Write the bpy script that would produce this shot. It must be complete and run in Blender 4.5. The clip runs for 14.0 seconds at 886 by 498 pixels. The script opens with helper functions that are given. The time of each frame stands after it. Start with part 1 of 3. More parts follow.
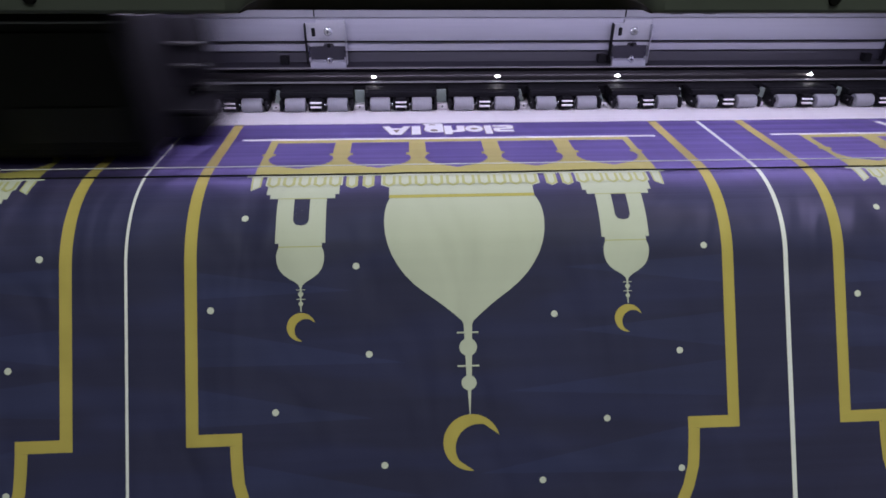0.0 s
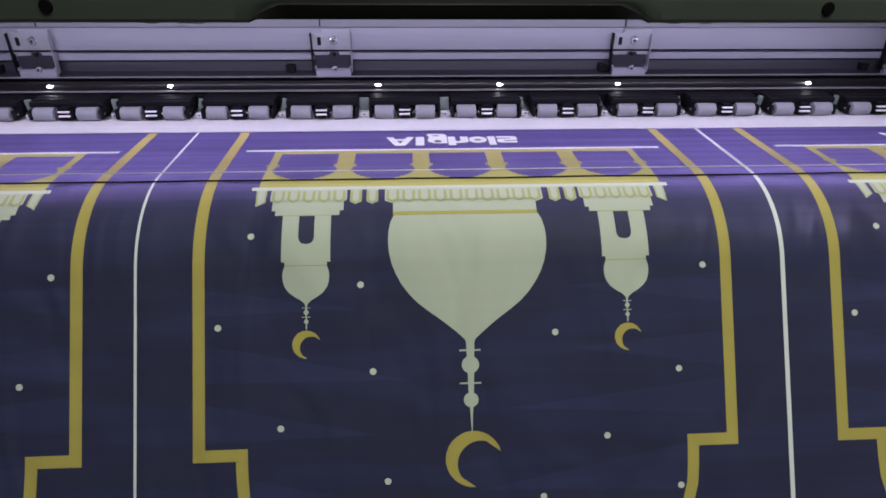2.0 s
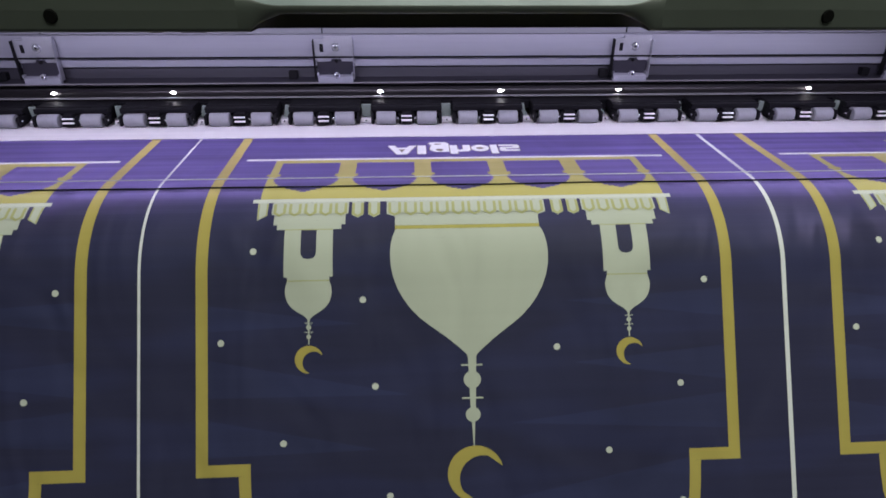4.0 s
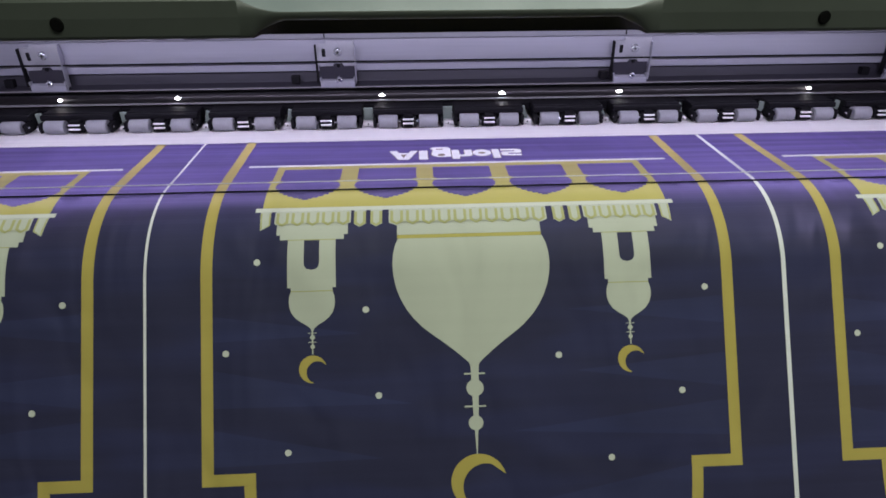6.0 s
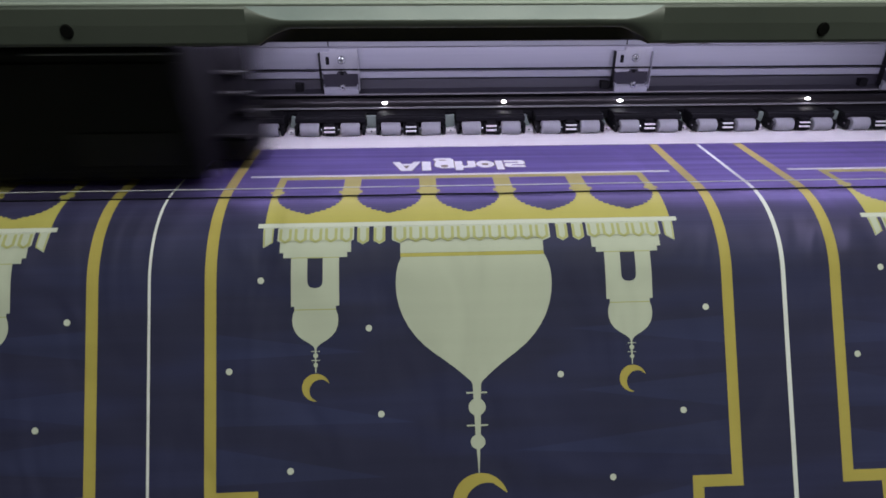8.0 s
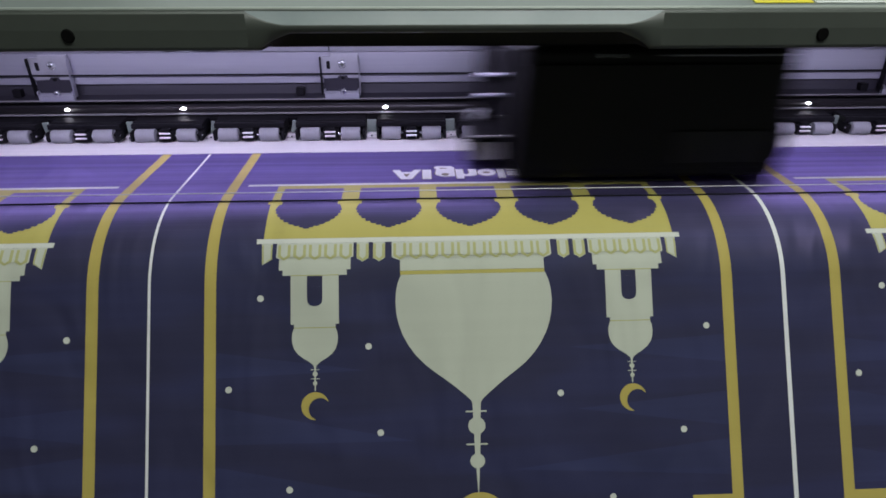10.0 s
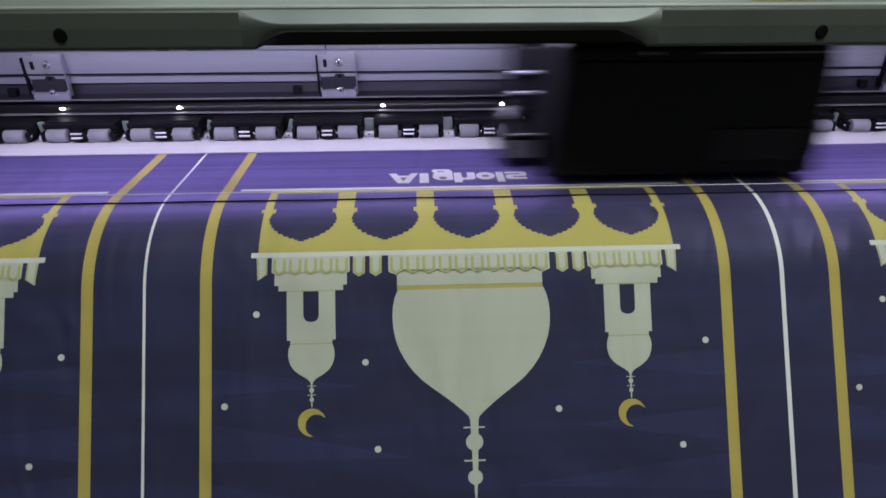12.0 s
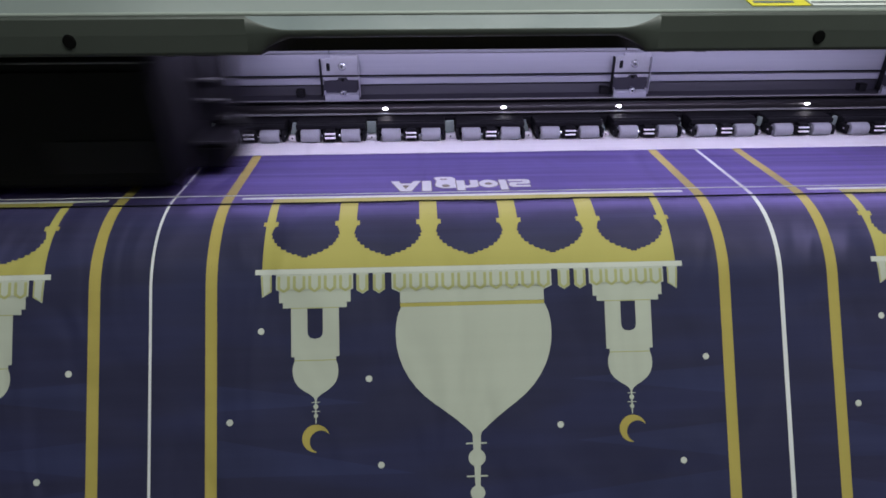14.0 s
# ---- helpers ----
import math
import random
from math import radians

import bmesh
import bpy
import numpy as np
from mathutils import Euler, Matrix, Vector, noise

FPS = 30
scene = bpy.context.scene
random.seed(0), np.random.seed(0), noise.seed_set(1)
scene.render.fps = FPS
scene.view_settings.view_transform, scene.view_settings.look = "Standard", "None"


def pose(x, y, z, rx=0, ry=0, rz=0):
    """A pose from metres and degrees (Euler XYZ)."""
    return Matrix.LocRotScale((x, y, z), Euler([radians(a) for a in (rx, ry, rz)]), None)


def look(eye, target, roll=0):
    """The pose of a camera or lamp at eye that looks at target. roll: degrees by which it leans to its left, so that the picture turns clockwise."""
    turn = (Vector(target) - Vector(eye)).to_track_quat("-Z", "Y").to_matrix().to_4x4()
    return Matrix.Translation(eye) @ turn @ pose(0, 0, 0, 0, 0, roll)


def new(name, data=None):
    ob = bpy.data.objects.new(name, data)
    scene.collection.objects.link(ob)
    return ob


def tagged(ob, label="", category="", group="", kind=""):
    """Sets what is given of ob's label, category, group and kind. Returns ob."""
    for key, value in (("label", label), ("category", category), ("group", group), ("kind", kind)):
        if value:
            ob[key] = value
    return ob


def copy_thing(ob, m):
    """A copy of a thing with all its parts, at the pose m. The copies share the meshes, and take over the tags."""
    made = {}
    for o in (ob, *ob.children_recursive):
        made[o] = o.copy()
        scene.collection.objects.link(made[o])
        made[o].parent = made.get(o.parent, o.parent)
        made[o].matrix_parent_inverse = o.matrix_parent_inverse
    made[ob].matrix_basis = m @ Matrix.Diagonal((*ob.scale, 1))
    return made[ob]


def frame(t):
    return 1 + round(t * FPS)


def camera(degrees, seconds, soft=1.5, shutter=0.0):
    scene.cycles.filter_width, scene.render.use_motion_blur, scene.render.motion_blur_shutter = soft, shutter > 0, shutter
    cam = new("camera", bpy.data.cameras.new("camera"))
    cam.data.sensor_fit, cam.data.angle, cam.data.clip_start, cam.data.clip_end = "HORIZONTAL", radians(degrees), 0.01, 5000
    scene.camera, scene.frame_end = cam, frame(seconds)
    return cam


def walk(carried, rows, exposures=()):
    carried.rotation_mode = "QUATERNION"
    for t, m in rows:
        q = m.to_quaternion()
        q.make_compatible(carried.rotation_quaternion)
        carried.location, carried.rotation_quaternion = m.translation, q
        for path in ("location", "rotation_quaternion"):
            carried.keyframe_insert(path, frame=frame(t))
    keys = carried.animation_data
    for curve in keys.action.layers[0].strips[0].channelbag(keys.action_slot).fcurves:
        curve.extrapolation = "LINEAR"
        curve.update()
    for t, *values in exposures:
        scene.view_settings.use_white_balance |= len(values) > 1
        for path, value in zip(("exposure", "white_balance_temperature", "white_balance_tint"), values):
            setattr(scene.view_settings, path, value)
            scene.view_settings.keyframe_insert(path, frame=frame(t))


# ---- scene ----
cam = camera(71.92, 14.0, soft=1.7, shutter=0.9)


def aim(t, x, y, z, pitch, yaw, roll):
    p, w = radians(pitch), radians(yaw)
    way = Vector((math.sin(w) * math.cos(p), math.cos(w) * math.cos(p), -math.sin(p)))
    eye = Vector((x, y, z))
    return (t, look(eye, eye + way, roll))


walk(cam, [
    aim(0.0, -0.0577, -0.6798, 1.2244, 30.20, 3.71, 0.61),
    aim(0.5, -0.0577, -0.6865, 1.2233, 29.93, 3.65, 0.59),
    aim(1.0, -0.0600, -0.6924, 1.2235, 29.63, 3.54, 0.71),
    aim(1.5, -0.0578, -0.6936, 1.2264, 29.63, 3.37, 0.57),
    aim(2.0, -0.0581, -0.6941, 1.2260, 29.37, 3.38, 0.59),
    aim(2.5, -0.0603, -0.6941, 1.2268, 29.20, 3.40, 0.48),
    aim(3.0, -0.0606, -0.6944, 1.2282, 29.26, 3.35, 0.50),
    aim(5.5, -0.0523, -0.6952, 1.2333, 28.84, 2.69, -0.03),
    aim(6.0, -0.0552, -0.7006, 1.2334, 28.88, 2.69, -0.24),
    aim(6.5, -0.0578, -0.6996, 1.2324, 28.62, 2.83, -0.10),
    aim(7.0, -0.0549, -0.7000, 1.2337, 28.66, 2.59, 0.02),
    aim(7.5, -0.0578, -0.7018, 1.2335, 28.36, 2.82, 0.12),
    aim(8.0, -0.0596, -0.7062, 1.2341, 28.11, 2.80, 0.14),
    aim(10.5, -0.0558, -0.7057, 1.2365, 27.82, 2.60, 0.18),
    aim(11.0, -0.0544, -0.7048, 1.2376, 27.89, 2.57, 0.18),
    aim(11.5, -0.0545, -0.7031, 1.2373, 27.92, 2.54, 0.01),
    aim(12.0, -0.0538, -0.7012, 1.2360, 28.08, 2.63, 0.03),
    aim(12.5, -0.0524, -0.7049, 1.2366, 28.28, 2.55, 0.07),
    aim(13.0, -0.0538, -0.7067, 1.2365, 28.11, 2.53, 0.10),
    aim(13.5, -0.0546, -0.7076, 1.2383, 28.05, 2.50, 0.08),
    aim(14.0, -0.0551, -0.7081, 1.2407, 27.94, 2.48, -0.05),
], exposures=[(0.0, 0.0, 6700, 7), (3.0, 0.0, 6750, 6), (6.0, 0.0, 6900, 4), (8.2, 0.0, 6900, 4), (10.3, 0.0, 6500, 10), (14.0, 0.0, 6450, 10)])

# ---- light: dim room from fluorescent fittings, violet-white strip under the hood ----
world = bpy.data.worlds.new("room_air")
world.use_nodes = True
scene.world = world
world.node_tree.nodes["Background"].inputs[0].default_value = (0.50, 0.58, 0.56, 1)
world.node_tree.nodes["Background"].inputs[1].default_value = 0.05


def area_lamp(name, place, target, sx, sy, watts, colour):
    data = bpy.data.lights.new(name, "AREA")
    data.shape, data.size, data.size_y, data.energy, data.color = "RECTANGLE", sx, sy, watts, colour
    ob = new(name, data)
    ob.matrix_world = look(place, target)
    return ob


area_lamp("ceiling_tube_light", (0.60, -0.9, 2.85), (0.60, -0.7, 0), 2.0, 0.5, 40.0, (0.95, 1.0, 0.95))
area_lamp("ceiling_tube_light", (0.0, 1.2, 2.85), (0.0, 1.0, 0), 2.4, 0.5, 9.0, (0.93, 1.0, 0.95))
area_lamp("hood_light_strip", (0.0, 0.072, 1.120), (0.0, 0.165, 0.97), 1.50, 0.012, 4.0, (0.73, 0.69, 1.0))


# ---- materials ----
def tree(name):
    m = bpy.data.materials.new(name)
    m.use_nodes = True
    return m, m.node_tree, m.node_tree.nodes["Principled BSDF"]


def surface(name, colour, rough=0.5, metal=0.0, vary=0.12, scale=30.0, bump=0.0, stretch=(1, 1, 1), coords="Object", spec=0.5, fine=8.0):
    """A colour varied at two scales, with matching gloss and relief."""
    m, t, b = tree(name)
    n, l = t.nodes, t.links
    tc, mp = n.new("ShaderNodeTexCoord"), n.new("ShaderNodeMapping")
    mp.inputs["Scale"].default_value = stretch
    l.new(tc.outputs[coords], mp.inputs["Vector"])
    big, small = n.new("ShaderNodeTexNoise"), n.new("ShaderNodeTexNoise")
    big.inputs["Scale"].default_value, small.inputs["Scale"].default_value = scale, scale * fine
    small.inputs["Detail"].default_value = 4
    for k in (big, small):
        l.new(mp.outputs[0], k.inputs["Vector"])
    mixf = n.new("ShaderNodeMix")
    mixf.inputs[0].default_value = 0.4
    l.new(big.outputs["Fac"], mixf.inputs[2])
    l.new(small.outputs["Fac"], mixf.inputs[3])
    ramp = n.new("ShaderNodeMapRange")
    ramp.inputs[1].default_value, ramp.inputs[2].default_value = 0.3, 0.7
    ramp.inputs[3].default_value, ramp.inputs[4].default_value = 1 - vary, 1 + vary
    l.new(mixf.outputs[0], ramp.inputs[0])
    mul = n.new("ShaderNodeVectorMath")
    mul.operation = "SCALE"
    mul.inputs[0].default_value = colour
    l.new(ramp.outputs[0], mul.inputs["Scale"])
    l.new(mul.outputs[0], b.inputs["Base Color"])
    rr = n.new("ShaderNodeMapRange")
    rr.inputs[1].default_value, rr.inputs[2].default_value = 0.3, 0.7
    rr.inputs[3].default_value, rr.inputs[4].default_value = max(0.03, rough - 0.08), min(1, rough + 0.08)
    l.new(mixf.outputs[0], rr.inputs[0])
    l.new(rr.outputs[0], b.inputs["Roughness"])
    b.inputs["Metallic"].default_value = metal
    b.inputs["Specular IOR Level"].default_value = spec
    if bump:
        bp = n.new("ShaderNodeBump")
        bp.inputs["Strength"].default_value, bp.inputs["Distance"].default_value = bump, 0.002
        l.new(small.outputs["Fac"], bp.inputs["Height"])
        l.new(bp.outputs[0], b.inputs["Normal"])
    return m


def glow(name, colour, strength):
    m, t, b = tree(name)
    b.inputs["Base Color"].default_value = (*colour, 1)
    b.inputs["Emission Color"].default_value = (*colour, 1)
    b.inputs["Emission Strength"].default_value = strength
    return m


def ink(name, colour, clouds=None, rough=0.58, sheen=0.12, bronze=0.40, tint=(0.92, 0.80, 0.82, 1)):
    """Printed polyester: colour, faint weave, soft large creases; coordinates are metres on the cloth."""
    m, t, b = tree(name)
    n, l = t.nodes, t.links
    uv = n.new("ShaderNodeUVMap")
    uv.uv_map = "cloth"

    def nz(stretch, scale, detail=3.0):
        mp, k = n.new("ShaderNodeMapping"), n.new("ShaderNodeTexNoise")
        mp.inputs["Scale"].default_value = stretch
        k.inputs["Scale"].default_value, k.inputs["Detail"].default_value = scale, detail
        l.new(uv.outputs[0], mp.inputs["Vector"])
        l.new(mp.outputs[0], k.inputs["Vector"])
        return k
    grain = nz((1, 1, 1), 900.0)
    band = nz((0.02, 1, 1), 85.0, 3.0)
    mixg = n.new("ShaderNodeMix")
    mixg.inputs[0].default_value = 0.5
    l.new(grain.outputs["Fac"], mixg.inputs[2])
    l.new(band.outputs["Fac"], mixg.inputs[3])
    ramp = n.new("ShaderNodeMapRange")
    ramp.inputs[1].default_value, ramp.inputs[2].default_value = 0.3, 0.7
    ramp.inputs[3].default_value, ramp.inputs[4].default_value = (0.90, 1.10) if clouds else (0.97, 1.03)
    l.new(mixg.outputs[0], ramp.inputs[0])
    mul = n.new("ShaderNodeVectorMath")
    mul.operation = "SCALE"
    l.new(ramp.outputs[0], mul.inputs["Scale"])
    if clouds:
        wedge = nz((1.0, 5.0, 1), 4.5, 1.0)
        step = n.new("ShaderNodeMapRange")
        step.inputs[1].default_value, step.inputs[2].default_value = 0.44, 0.60
        l.new(wedge.outputs["Fac"], step.inputs[0])
        mc = n.new("ShaderNodeMix")
        mc.data_type = "RGBA"
        mc.inputs[6].default_value, mc.inputs[7].default_value = (*colour, 1), (*clouds, 1)
        l.new(step.outputs[0], mc.inputs[0])
        l.new(mc.outputs[2], mul.inputs[0])
    else:
        mul.inputs[0].default_value = colour
    l.new(mul.outputs[0], b.inputs["Base Color"])
    b.inputs["Roughness"].default_value = rough
    b.inputs["Specular IOR Level"].default_value = 0.12
    b.inputs["Sheen Weight"].default_value, b.inputs["Sheen Roughness"].default_value = sheen, 0.30
    b.inputs["Sheen Tint"].default_value = (0.30, 0.14, 1.0, 1)
    geo = n.new("ShaderNodeNewGeometry")
    mp = n.new("ShaderNodeMapping")
    mp.inputs["Scale"].default_value = (1.0, 0.45, 0.45)
    crease = n.new("ShaderNodeTexNoise")
    crease.inputs["Scale"].default_value, crease.inputs["Detail"].default_value, crease.inputs["Distortion"].default_value = 12.0, 2.0, 0.5
    l.new(geo.outputs["Position"], mp.inputs["Vector"])
    l.new(mp.outputs[0], crease.inputs["Vector"])
    b1, b2 = n.new("ShaderNodeBump"), n.new("ShaderNodeBump")
    b1.inputs["Strength"].default_value, b1.inputs["Distance"].default_value = 0.60, 0.022
    b2.inputs["Strength"].default_value, b2.inputs["Distance"].default_value = 0.10, 0.0004
    l.new(crease.outputs["Fac"], b1.inputs["Height"])
    l.new(grain.outputs["Fac"], b2.inputs["Height"])
    l.new(b1.outputs[0], b2.inputs["Normal"])
    l.new(b2.outputs[0], b.inputs["Normal"])
    # violet bronzing of the dye film at grazing view
    facing, power, gain = n.new("ShaderNodeLayerWeight"), n.new("ShaderNodeMath"), n.new("ShaderNodeMath")
    power.operation, gain.operation = "POWER", "MULTIPLY"
    power.inputs[1].default_value, gain.inputs[1].default_value = 2.7, bronze
    l.new(facing.outputs["Facing"], power.inputs[0])
    l.new(power.outputs[0], gain.inputs[0])
    film, mix = n.new("ShaderNodeBsdfGlossy"), n.new("ShaderNodeMixShader")
    film.inputs["Roughness"].default_value = 0.45
    streak, shade = n.new("ShaderNodeMapRange"), n.new("ShaderNodeVectorMath")
    streak.inputs[1].default_value, streak.inputs[2].default_value = 0.3, 0.7
    streak.inputs[3].default_value, streak.inputs[4].default_value = 0.82, 1.15
    l.new(band.outputs["Fac"], streak.inputs[0])
    shade.operation = "SCALE"
    shade.inputs[0].default_value = tint[:3]
    l.new(streak.outputs[0], shade.inputs["Scale"])
    l.new(shade.outputs[0], film.inputs["Color"])
    l.new(b2.outputs[0], film.inputs["Normal"])
    l.new(gain.outputs[0], mix.inputs[0])
    l.new(b.outputs[0], mix.inputs[1])
    l.new(film.outputs[0], mix.inputs[2])
    l.new(mix.outputs[0], n["Material Output"].inputs["Surface"])
    return m


NAVY = ink("navy_ink", (0.0320, 0.0318, 0.070), (0.034, 0.0352, 0.086), sheen=0.8, bronze=1.50, tint=(0.56, 0.43, 1.0, 1))
SKY = ink("night_sky_ink", (0.0355, 0.0380, 0.090), (0.039, 0.0425, 0.106), sheen=0.8, bronze=1.50, tint=(0.56, 0.43, 1.0, 1))
YELLOW = ink("mustard_ink", (0.45, 0.362, 0.100))
CREAM = ink("sage_cream_ink", (0.50, 0.52, 0.445))
WHITE = ink("white_unprinted", (0.72, 0.72, 0.74))
PALE = ink("pale_cornice_ink", (0.59, 0.60, 0.55))
OLIVE = ink("lime_ink", (0.42, 0.415, 0.19))
LEMON = ink("lemon_ink", (0.455, 0.400, 0.115))
SHADE = ink("khaki_ink", (0.22, 0.19, 0.13))
BLANK = ink("blank_polyester", (0.66, 0.64, 0.65), rough=0.6)
HOOD = surface("hood_grey_green_paint", (0.053, 0.060, 0.052), 0.42, 0, 0.06, 9, 0.05)
HOOD_TOP = surface("hood_pale_paint", (0.18, 0.205, 0.198), 0.34, 0, 0.03, 4, 0.012)
EDGE_HIGHLIGHT = surface("edge_highlight", (0.34, 0.37, 0.34), 0.35, 0, 0.05, 12)
# lighter copy of the hood colour: ceiling light on the grip slope, painted in
GRIP_LIT = surface("lit_grip_face", (0.125, 0.160, 0.166), 0.35, 0, 0.05, 20, 0.03)
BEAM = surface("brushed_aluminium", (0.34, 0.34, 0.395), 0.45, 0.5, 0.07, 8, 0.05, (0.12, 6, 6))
BEAM_SHADED = surface("shaded_brushed_aluminium", (0.25, 0.25, 0.28), 0.5, 0.4, 0.07, 8, 0.05, (0.12, 6, 6))
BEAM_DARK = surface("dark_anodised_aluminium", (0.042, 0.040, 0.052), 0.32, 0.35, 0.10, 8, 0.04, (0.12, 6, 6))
STEEL = surface("polished_rail_steel", (0.70, 0.70, 0.74), 0.16, 1.0, 0.05, 12, 0.0, (0.1, 4, 4))
PLATE = surface("zinc_plated_steel", (0.46, 0.46, 0.51), 0.36, 0.7, 0.08, 40, 0.05)
LIP = surface("satin_metal_lip", (0.22, 0.21, 0.22), 0.6, 0.2, 0.05, 40)
RAIL = surface("dark_polished_steel", (0.030, 0.027, 0.030), 0.34, 0.5, 0.15, 8, 0.0, (0.1, 4, 4))
SCREW = surface("screw_steel", (0.74, 0.75, 0.80), 0.24, 0.85, 0.05, 200)
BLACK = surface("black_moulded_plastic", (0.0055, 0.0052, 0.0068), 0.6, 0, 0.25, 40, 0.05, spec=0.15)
CARBODY = surface("matt_black_carriage_paint", (0.010, 0.0104, 0.0102), 0.62, 0, 0.5, 9, 0.05, spec=0.25)
PANEL = surface("pale_unit_panel", (0.42, 0.41, 0.40), 0.5, 0, 0.2, 60)
COVER = surface("dark_grey_cover_plastic", (0.022, 0.022, 0.022), 0.5, 0, 0.2, 20, 0.04, spec=0.3)
RUBBER = surface("grey_rubber", (0.22, 0.22, 0.24), 0.62, 0, 0.10, 120, 0.1)
TAB = surface("grey_green_plastic", (0.18, 0.22, 0.19), 0.5, 0, 0.08, 60)
CLIP = surface("white_plastic", (0.72, 0.70, 0.70), 0.4, 0, 0.05, 60)
# near-black that puts the shade inside the finger slot into its colour
SLOT_SHADE = surface("slot_shade", (0.020, 0.019, 0.016), 0.8, 0, 0.2, 30, spec=0.1)
HOLE = surface("black_rubber_plug", (0.004, 0.004, 0.004), 0.9, 0, 0.2, 80, spec=0.05)
LABEL_Y = surface("yellow_label_film", (0.75, 0.66, 0.05), 0.4, 0, 0.04, 50)
LABEL_W = surface("white_label_film", (0.72, 0.74, 0.72), 0.4, 0, 0.04, 50)
LABEL_B = surface("grey_label_print", (0.16, 0.17, 0.17), 0.5, 0, 0.1, 50)
GLINT = glow("glint_glow", (0.92, 0.90, 1.0), 30.0)
WIRE = surface("clear_nylon_wire", (0.80, 0.80, 0.84), 0.25, 0.0, 0.05, 60)
CONCRETE = surface("grey_workshop_floor", (0.20, 0.20, 0.19), 0.6, 0, 0.2, 2.5, 0.1)
WALL = surface("pale_wall_paint", (0.42, 0.44, 0.43), 0.8, 0, 0.06, 1.5, 0.1)
CEILING = surface("white_ceiling_paint", (0.6, 0.62, 0.6), 0.85, 0, 0.05, 2, 0.1)
LAMP_GLASS = glow("tube_diffuser", (0.9, 1.0, 0.94), 1.2)


# ---- mesh helpers ----
def finish(bm, smooth=False):
    bmesh.ops.recalc_face_normals(bm, faces=bm.faces)
    if smooth:
        for f in bm.faces:
            f.smooth = True
    return bm


def part(name, bm, material, parent=None, label="", at=None):
    me = bpy.data.meshes.new(name)
    bm.to_mesh(me)
    bm.free()
    for m in (material if isinstance(material, (list, tuple)) else [material]):
        me.materials.append(m)
    ob = new(name, me)
    if parent:
        ob.parent = parent
    if at is not None:
        ob.matrix_basis = at
    return tagged(ob, label)


def box(x0, x1, y0, y1, z0, z1, bevel=0.0, seg=2, bm=None):
    own = bm is None
    b = bmesh.new()
    bmesh.ops.create_cube(b, size=1)
    for v in b.verts:
        v.co = Vector(((x0 + x1) / 2 + v.co.x * (x1 - x0), (y0 + y1) / 2 + v.co.y * (y1 - y0), (z0 + z1) / 2 + v.co.z * (z1 - z0)))
    if bevel:
        bmesh.ops.bevel(b, geom=b.edges[:], offset=bevel, segments=seg, affect="EDGES", profile=0.5)
    if own:
        return b
    merge(bm, b)
    return bm


def merge(bm, b):
    me = bpy.data.meshes.new("tmp")
    b.to_mesh(me)
    b.free()
    bm.from_mesh(me)
    bpy.data.meshes.remove(me)


def tube(p0, p1, r, seg=20, r1=None, bm=None, bevel=0.0):
    """A capped cylinder from p0 to p1."""
    b = bmesh.new()
    d = Vector(p1) - Vector(p0)
    m = Matrix.Translation((Vector(p0) + Vector(p1)) / 2) @ d.to_track_quat("Z", "Y").to_matrix().to_4x4()
    bmesh.ops.create_cone(b, cap_ends=True, segments=seg, radius1=r, radius2=r if r1 is None else r1, depth=d.length)
    if bevel:
        rim = [e for e in b.edges if abs(e.verts[0].co.z - e.verts[1].co.z) < 1e-6]
        bmesh.ops.bevel(b, geom=rim, offset=bevel, segments=2, affect="EDGES", profile=0.5)
    b.transform(m)
    for f in b.faces:
        f.smooth = len(f.verts) == 4
    if bm is None:
        return b
    merge(bm, b)
    return bm


def extrude(profile, x0, x1, closed=True):
    """A (y, z) outline swept along x."""
    b = bmesh.new()
    a = [b.verts.new((x0, y, z)) for y, z in profile]
    c = [b.verts.new((x1, y, z)) for y, z in profile]
    n = len(profile)
    for i in range(n if closed else n - 1):
        b.faces.new((a[i], a[(i + 1) % n], c[(i + 1) % n], c[i]))
    if closed:
        b.faces.new(a)
        b.faces.new(c)
    return finish(b)


def thing(name, label, category, group="", at=None, kind=""):
    e = new(name)
    e.empty_display_size = 0.05
    if at is not None:
        e.matrix_basis = at
    return tagged(e, label, category, group, kind)


HALF = 1.62          # half the printer's inner width
BED = 0.95           # height of the cloth on the platen
BEND_R, BEND_Y, BEND_A = 0.13, -0.020, radians(58.0)
BEND_L = BEND_R * BEND_A


def along(s):
    """Place (y, z) and downward slope of the cloth at s metres past the start of the bend."""
    if s < 0:
        return BEND_Y - s, BED, 0.0
    if s < BEND_L:
        a = s / BEND_R
        return BEND_Y - BEND_R * math.sin(a), BED - BEND_R * (1 - math.cos(a)), a
    e = s - BEND_L
    return (BEND_Y - BEND_R * math.sin(BEND_A) - e * math.cos(BEND_A),
            BED - BEND_R * (1 - math.cos(BEND_A)) - e * math.sin(BEND_A), BEND_A)


def offset(s, d):
    y, z, a = along(s)
    return (y - d * math.sin(a), z + d * math.cos(a))


# ---- room ----
tagged(part("floor", box(-4, 4, -4, 3.5, -0.1, 0), CONCRETE), "smooth grey concrete workshop floor", "floor", kind="structure")
tagged(part("ceiling", box(-4, 4, -4, 3.5, 3.0, 3.1), CEILING), "plain white workshop ceiling", "ceiling", kind="structure")
